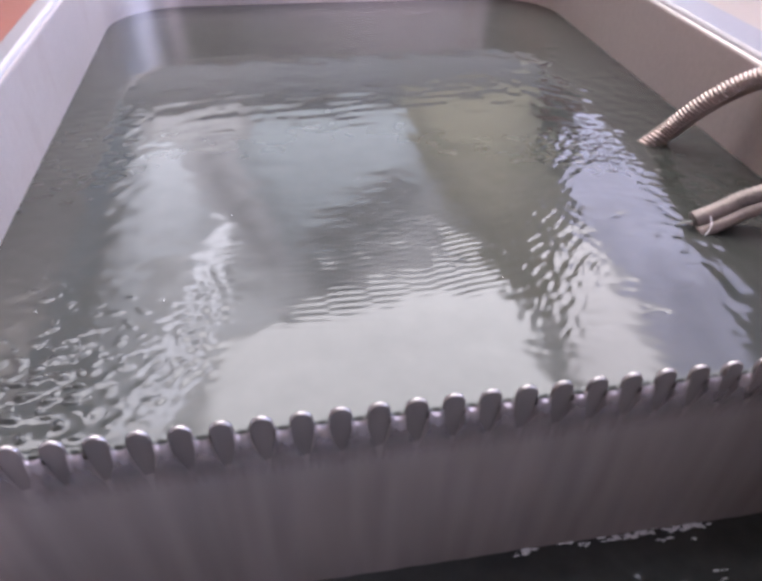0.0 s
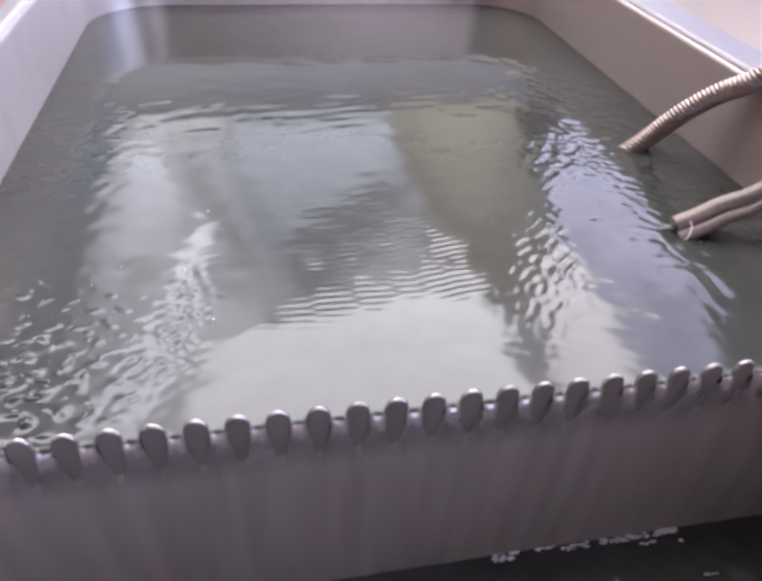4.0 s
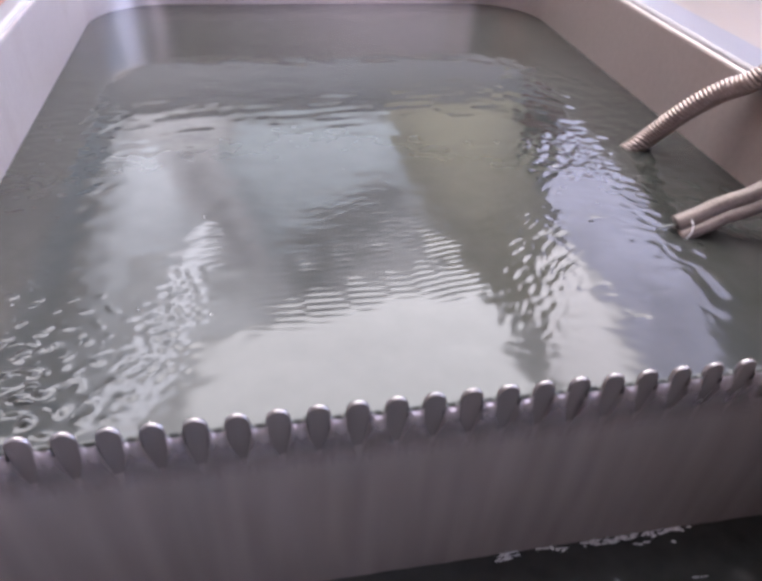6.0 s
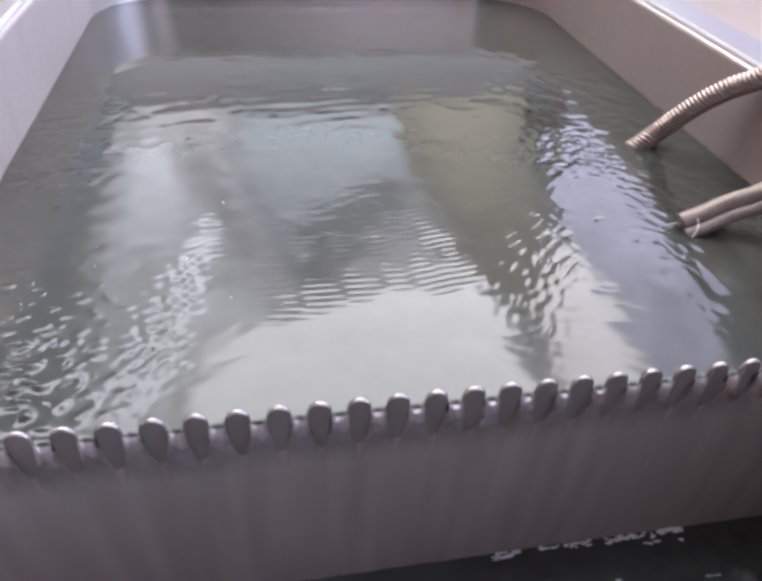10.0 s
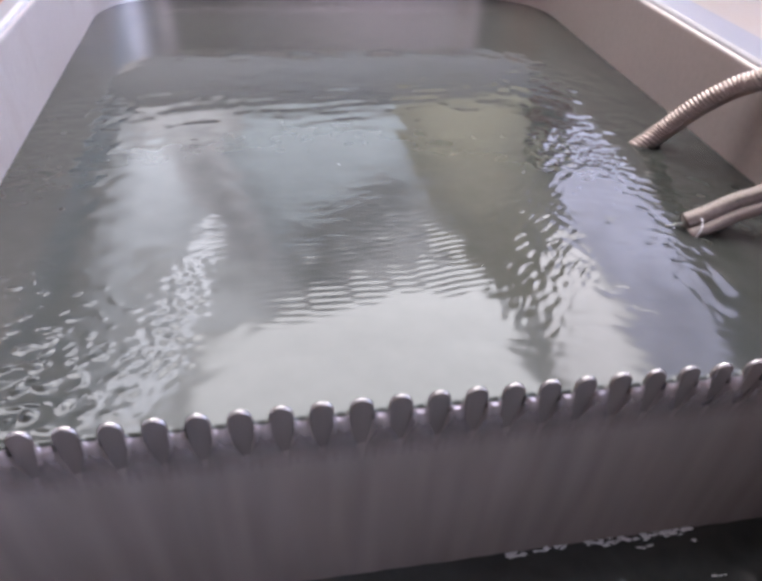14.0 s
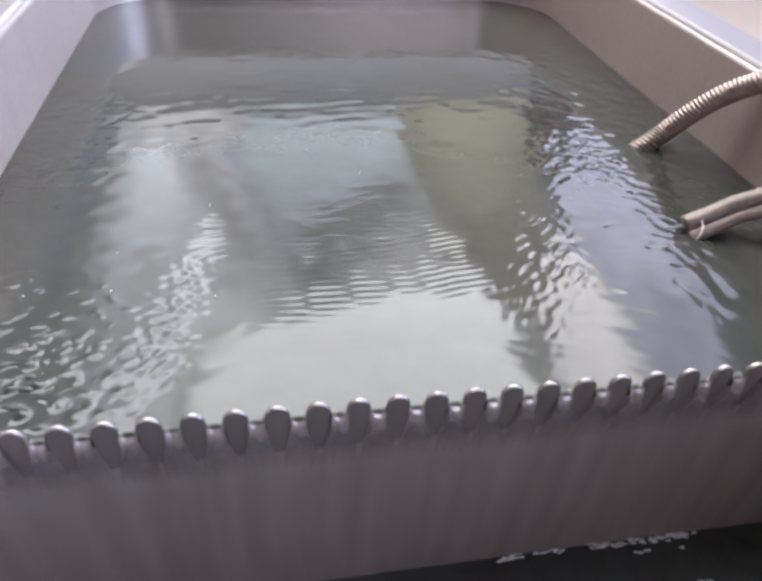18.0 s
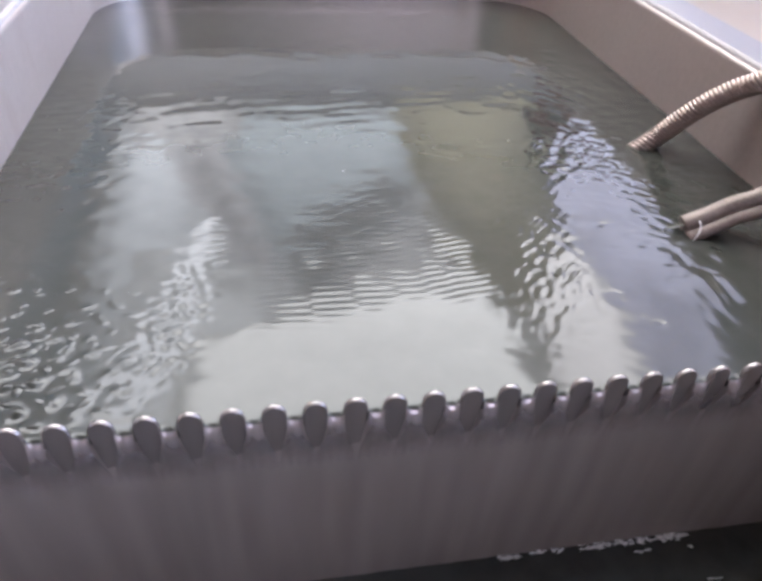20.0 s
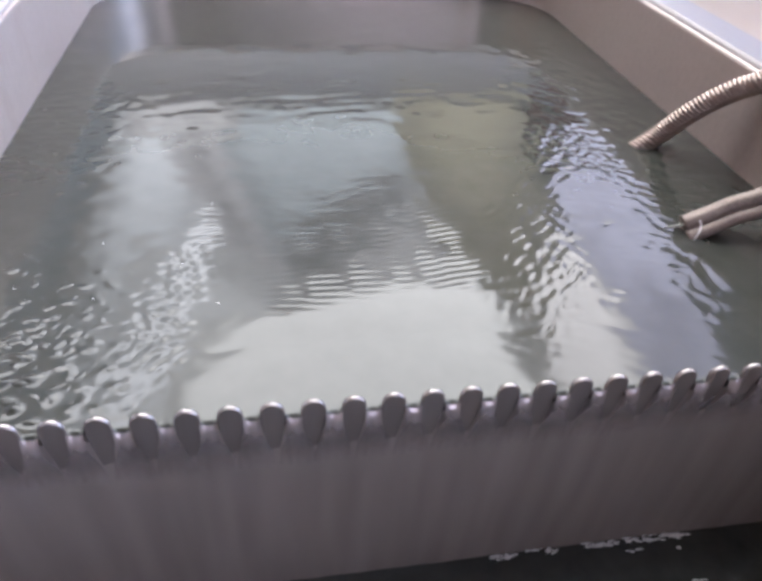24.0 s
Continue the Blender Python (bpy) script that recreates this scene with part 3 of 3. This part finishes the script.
    z += waves(X, Y, rng, (0.018, 0.040), 0.005, 90, 25, 9) * bell(ellipse(X, Y, 0.06, 0.52, 0.40, 0.20), 0.2, 1.0)
    z += waves(X, Y, rng, (0.012, 0.028), 0.018, 60, 40, 8) * bell(ellipse(X, Y, 0.25, 0.46, 0.10, 0.18), 0.3, 1.0)
    # small dimples in the bright stretch below the hoses
    for _ in range(46):
        cy = rng.uniform(0.05, 0.30)
        cx = 0.165 + 0.30 * (cy - 0.05) + rng.normal(0, 0.028)
        r = rng.uniform(0.0016, 0.0034)
        z -= r * 0.065 * np.exp(-(((X - cx) / (r * rng.uniform(1.2, 2.6))) ** 2 + ((Y - cy) / r) ** 2))
    return z * gain


WATER_LAYERS = []


def dip(y):
    """How far the surface sinks as it draws towards the notches."""
    return -0.0009 * np.clip((-0.0020 - y) / 0.0025, 0, 1) ** 1.6


def tank_water():
    step = 0.0015
    xs = np.arange(TANK_X0 - 0.001, TANK_X1 + 0.0015, step)
    ys = np.concatenate((np.concatenate((np.arange(-0.0045, 0.006, 0.0005), np.arange(0.006, 0.36, 0.001))), np.arange(0.36, TANK_Y1 + 0.001, 0.0018)))
    X, Y = np.meshgrid(xs, ys)
    z = relief(X, Y, 11) - 0.00001
    # the surface draws smooth towards the weir and dips into its notches
    z -= z * bell(Y, 0.0, 0.006)
    z += dip(Y)
    water = sheet("water", xs, ys, z, WATER)
    tagged(water, "murky grey-green rippled water filling the tank", "water", kind="structure")
    for seed in (21, 31):
        xs2 = np.arange(TANK_X0 + 0.012, TANK_X1 - 0.012, step)
        ys2 = np.concatenate((np.arange(0.014, 0.36, 0.001), np.arange(0.36, TANK_Y1 - 0.014, 0.0018)))
        X, Y = np.meshgrid(xs2, ys2)
        z = relief(X, Y, seed)
        edge = np.minimum(np.minimum(X - xs2[0], xs2[-1] - X), np.minimum(Y - ys2[0], ys2[-1] - Y))
        z -= 0.0010 * bell(edge, 0.0, 0.07)
        # each sheet carries one train of ripples by itself
        chop = bell(ellipse(X, Y, -0.235, 0.03, 0.14, 0.12), 0.4, 1.0)
        right = bell(ellipse(X, Y, 0.20, 0.18, 0.11, 0.22, -14), 0.2, 1.0)
        z += 0.0006 * (1 - chop) if seed == 21 else 0.0010 * right
        ob = sheet("water_ripples", xs2, ys2, z, WATER)
        tagged(ob, "moving ripples on the murky tank water", "water", "rippling water surface", kind="structure")
        WATER_LAYERS.append(ob)


tank_water()


def chamber_water():
    xs = np.arange(TANK_X0 - 0.001, TANK_X1 + 0.0015, 0.003)
    ys = np.arange(CHAMBER_Y - 0.001, -0.003, 0.003)
    X, Y = np.meshgrid(xs, ys)
    rng = np.random.RandomState(5)
    z = POOL_Z + waves(X, Y, rng, (0.012, 0.03), 0.10, 90, 60, 12)
    tagged(sheet("chamber_water", xs, ys, z, DARK_WATER), "dark choppy water in the overflow chamber", "water", kind="structure")


chamber_water()


# ---- hoses ----
def upper_hose():
    line = catmull([(0.282, 0.2855, -0.006), (0.2935, 0.2843, 0.004), (0.304, 0.283, 0.0145), (0.314, 0.271, 0.037), (0.324, 0.260, 0.0545), (0.334, 0.248, 0.0695),
                    (0.343, 0.234, 0.082), (0.358, 0.222, 0.100), (0.385, 0.214, 0.112), (0.415, 0.206, 0.095), (0.432, 0.203, 0.05), (0.437, 0.203, -0.10), (0.437, 0.203, -0.45)])
    line = resample(line, 0.0006)
    pitch = 0.0037

    def radius(k, a):
        ph = (k * 0.0006 / pitch + 4 * a / (2 * math.pi)) % 1.0
        return 0.0095 * (0.76 + 0.24 * math.sqrt(max(0.0, math.sin(math.pi * ph))))
    ob = new("conduit_hose")
    ob.location = line[0]
    bm = tube(line, radius, 60)
    bmesh.ops.translate(bm, vec=-line[0], verts=bm.verts)
    part("spiral_jacket", bm, HOSE_STEEL, ob, smooth=True)
    return tagged(ob, "spiral-wound stainless steel conduit hose dipping into the water", "hose", "hoses over the tank rim")


def lower_hose():
    pts = [(0.251, 0.143, 0.003), (0.267, 0.142, 0.0105), (0.284, 0.141, 0.020), (0.303, 0.137, 0.030), (0.328, 0.133, 0.052), (0.352, 0.130, 0.092), (0.375, 0.127, 0.112), (0.405, 0.125, 0.105), (0.425, 0.124, 0.06), (0.430, 0.124, -0.1), (0.430, 0.124, -0.45)]
    ob = new("cable_bundle")
    ob.location = pts[0]
    o = Vector(pts[0])
    for name, shift, r in (("sleeve", (0, 0.003, 0.002), 0.0070), ("tube", (0.001, -0.0056, -0.0038), 0.0050), ("tube", (0.001, 0.005, -0.0062), 0.0042)):
        line = resample(catmull([Vector(p) + Vector(shift) for p in pts]), 0.0008)

        def braid(k, a, r=r):
            lay = 2 * math.pi * k * 0.0008 / 0.0085
            over = abs(math.sin(5 * a + lay)) + abs(math.sin(5 * a - lay))
            return r * (0.92 + 0.055 * over + 0.02 * math.sin(12 * (a + 0.5 * lay)))
        bm = tube(line, braid, 48)
        bmesh.ops.translate(bm, vec=-o, verts=bm.verts)
        part(name, bm, HOSE_DULL, ob, smooth=True)
    tip = [Vector(p) - o for p in ((0.237, 0.147, 0.0010), (0.242, 0.1462, 0.0030), (0.248, 0.145, 0.0050), (0.259, 0.144, 0.0078))]
    part("wire", tube(tip, lambda k, a: (0.0006, 0.0008, 0.0010, 0.0014)[k], 20), WIRE_METAL, ob, "thin grey-green wire", smooth=True)
    turn = [Vector((0.2545 + 0.004 * math.sin(a), 0.1415 + 0.0098 * math.cos(a), 0.0030 + 0.0092 * math.sin(a))) - o for a in [2 * math.pi * k / 28 for k in range(27)]]
    part("wire_tie", tube(turn, lambda k, a: 0.00045, 8), WHITE_PLASTIC, ob, "thin pale wire tie", smooth=True)
    return tagged(ob, "dull braided metal cable sleeve with thin tubes beside it", "hose", "hoses over the tank rim")


upper_hose()
lower_hose()


# ---- overflow streams and foam ----
STREAMS = []


def ribbon(path, half, profile):
    """A strip of mesh along (y, z) points; half(s): its half width, profile(s, u): how far it bulges towards -y and up."""
    bm = bmesh.new()
    rows = []
    for k, (y, z) in enumerate(path):
        s = k / (len(path) - 1)
        row = []
        for j in range(9):
            u = -1 + j / 4
            dx, dy, dz = profile(s, u)
            row.append(bm.verts.new((u * half(s) + dx, y + dy, z + dz)))
        rows.append(row)
    for a, b in zip(rows, rows[1:]):
        for j in range(8):
            bm.faces.new((a[j], a[j + 1], b[j + 1], b[j]))
    bmesh.ops.recalc_face_normals(bm, faces=bm.faces)
    return bm


def streams():
    rng = random.Random(4)
    crest = [(y, float(dip(y)) + 0.0001) for y in (0.0010, -0.0005, -0.0015, -0.0024, -0.0032, -0.0039, -0.0046)]
    lip = [(-0.0045, -0.0008), (-0.0057, -0.0020), (-0.0065, -0.0041), (-0.0071, -0.0060), (-0.0075, -0.0085), (-0.0076, -0.0112), (-0.0075, -0.0140), (-0.0071, -0.0175), (-0.0066, -0.0215), (-0.0061, -0.0265), (-0.0057, -0.033), (-0.0055, -0.041), (-0.0053, -0.052)]
    for (xa, n), (xb, m) in zip(TEETH, TEETH[1:]):
        x = (xa + xb) / 2
        ob = new("overflow_stream")
        ob.location = (x, 0, 0)
        lean = rng.uniform(-0.001, 0.0016)
        wob = rng.uniform(0, 6)
        width = rng.uniform(0.94, 1.04)
        fall = [(y, z if z > -0.012 else -0.012 + (z + 0.012) * (0.9 + 0.2 * math.sin(3.1 * n))) for y, z in lip]
        # the film climbs the teeth on both sides of the notch, then fans out under them
        part("crest", ribbon(crest, lambda s: 0.0044, lambda s, u: (0.0, 0.0, 0.0022 * s ** 2 * u ** 4)), WATER, ob, "glassy crest of murky water", smooth=True)
        part("lip", ribbon(fall, lambda s: (0.0043 + 0.0064 * bell(s, 0.95, 0.32)) * width, lambda s, u: (
            lean * s + 0.0006 * math.sin(6 * s + wob) * s, -0.0007 * u ** 4 * (1 - s) ** 3 + 0.0016 * u * u * s * (1 - s) + 0.0004 * math.sin(9 * s + wob + 3 * u) * s * (1 - s), 0.0022 * u ** 4 * (1 - s) ** 4)), FILM_WATER, ob, "glossy lip of falling water", smooth=True)
        tagged(ob, "thin stream of water running over a weir notch", "water stream", "streams over the weir")
        STREAMS.append(ob)


FOAM_BITS = []


def foam():
    """Small patches of foam and bubbles where the streams meet the water of the chamber."""
    rng = random.Random(9)
    for k in range(34):
        near = k < 24
        x = rng.uniform(0.090, 0.226) if near else rng.uniform(-0.05, 0.33)
        y = -0.0056 - (rng.uniform(0, 0.0022) if near else rng.uniform(0.008, 0.05))
        bm = bmesh.new()
        for _ in range(rng.randint(4, 8) if near else rng.randint(1, 4)):
            r = rng.uniform(0.0005, 0.0010)
            c = Vector((rng.uniform(-0.006, 0.006), rng.uniform(-0.0015, 0.0015), 0.0))
            mt = Matrix.Translation(c) @ Matrix.Diagonal((rng.uniform(1.5, 4.5), 1.0, 0.45, 1))
            bmesh.ops.create_icosphere(bm, subdivisions=1, radius=r, matrix=mt)
        ob = part("foam_patch", bm, FOAM, smooth=True)
        ob.location = (x, y, POOL_Z + 0.0006)
        tagged(ob, "small patch of white foam on dark water", "foam", "foam along the weir's foot")
        FOAM_BITS.append(ob)


foam()


def bubbles():
    """Single air bubbles that float on the tank's water."""
    rng = random.Random(23)
    for k in range(12):
        if k < 8:
            x, y = rng.uniform(-0.25, -0.09), rng.uniform(0.02, 0.22)
        else:
            x, y = rng.uniform(-0.2, 0.24), rng.uniform(0.06, 0.34)
        r = rng.uniform(0.0003, 0.0006)
        bm = bmesh.new()
        bmesh.ops.create_icosphere(bm, subdivisions=2, radius=r, matrix=Matrix.Diagonal((rng.uniform(1.0, 1.8), 1, 0.7, 1)))
        ob = part("air_bubble", bm, FOAM, smooth=True)
        ob.location = (x, y, 0.0003)
        tagged(ob, "tiny pale air bubble floating on murky water", "bubble", "bubbles on the tank water")
        BUBBLES.append(ob)


BUBBLES = []
bubbles()
streams()

# ---- what moves ----
def motions():
    times = [k * 0.1 for k in range(241)]
    for i, ob in enumerate(WATER_LAYERS):
        w = 2 * math.pi / (1.3 + 0.45 * i)
        rows = []
        for t in times:
            x = 0.004 * math.sin(w * t + 1.3 * i) + 0.002 * math.sin(2.7 * w * t + i)
            y = 0.006 * math.sin(0.83 * w * t + 2.1 * i) + 0.002 * math.sin(3.1 * w * t)
            z = 0.00002 * math.sin(1.9 * w * t + 2.4 * i)
            rows.append((t, pose(x, y, z)))
        walk(ob, rows)
    for i, ob in enumerate(BUBBLES):
        home = ob.location.copy()
        rows = [(t, pose(home.x + 0.009 * math.sin(0.9 * t + 2.1 * i) + 0.003 * math.sin(3.3 * t + i), home.y + 0.008 * math.sin(0.7 * t + 1.3 * i), home.z + 0.0002 * math.sin(5.3 * t + i))) for t in times[::2]]
        walk(ob, rows)
    for i, ob in enumerate(FOAM_BITS):
        home = ob.location.copy()
        rows = [(t, pose(home.x + 0.006 * math.sin(1.1 * t + 1.9 * i), home.y + 0.001 * math.sin(2.9 * t + i), home.z + 0.0005 * math.sin(4.3 * t + 2.3 * i))) for t in times[::2]]
        walk(ob, rows)
    for i, ob in enumerate(STREAMS):
        home = ob.location.copy()
        rows = [(t, pose(home.x + 0.0005 * math.sin(2.3 * t + 1.7 * i), home.y - 0.00008 + 0.00008 * math.sin(6.1 * t + i), home.z + 0.0003 * math.sin(5.1 * t + 2.9 * i))) for t in times[::2]]
        walk(ob, rows)


motions()
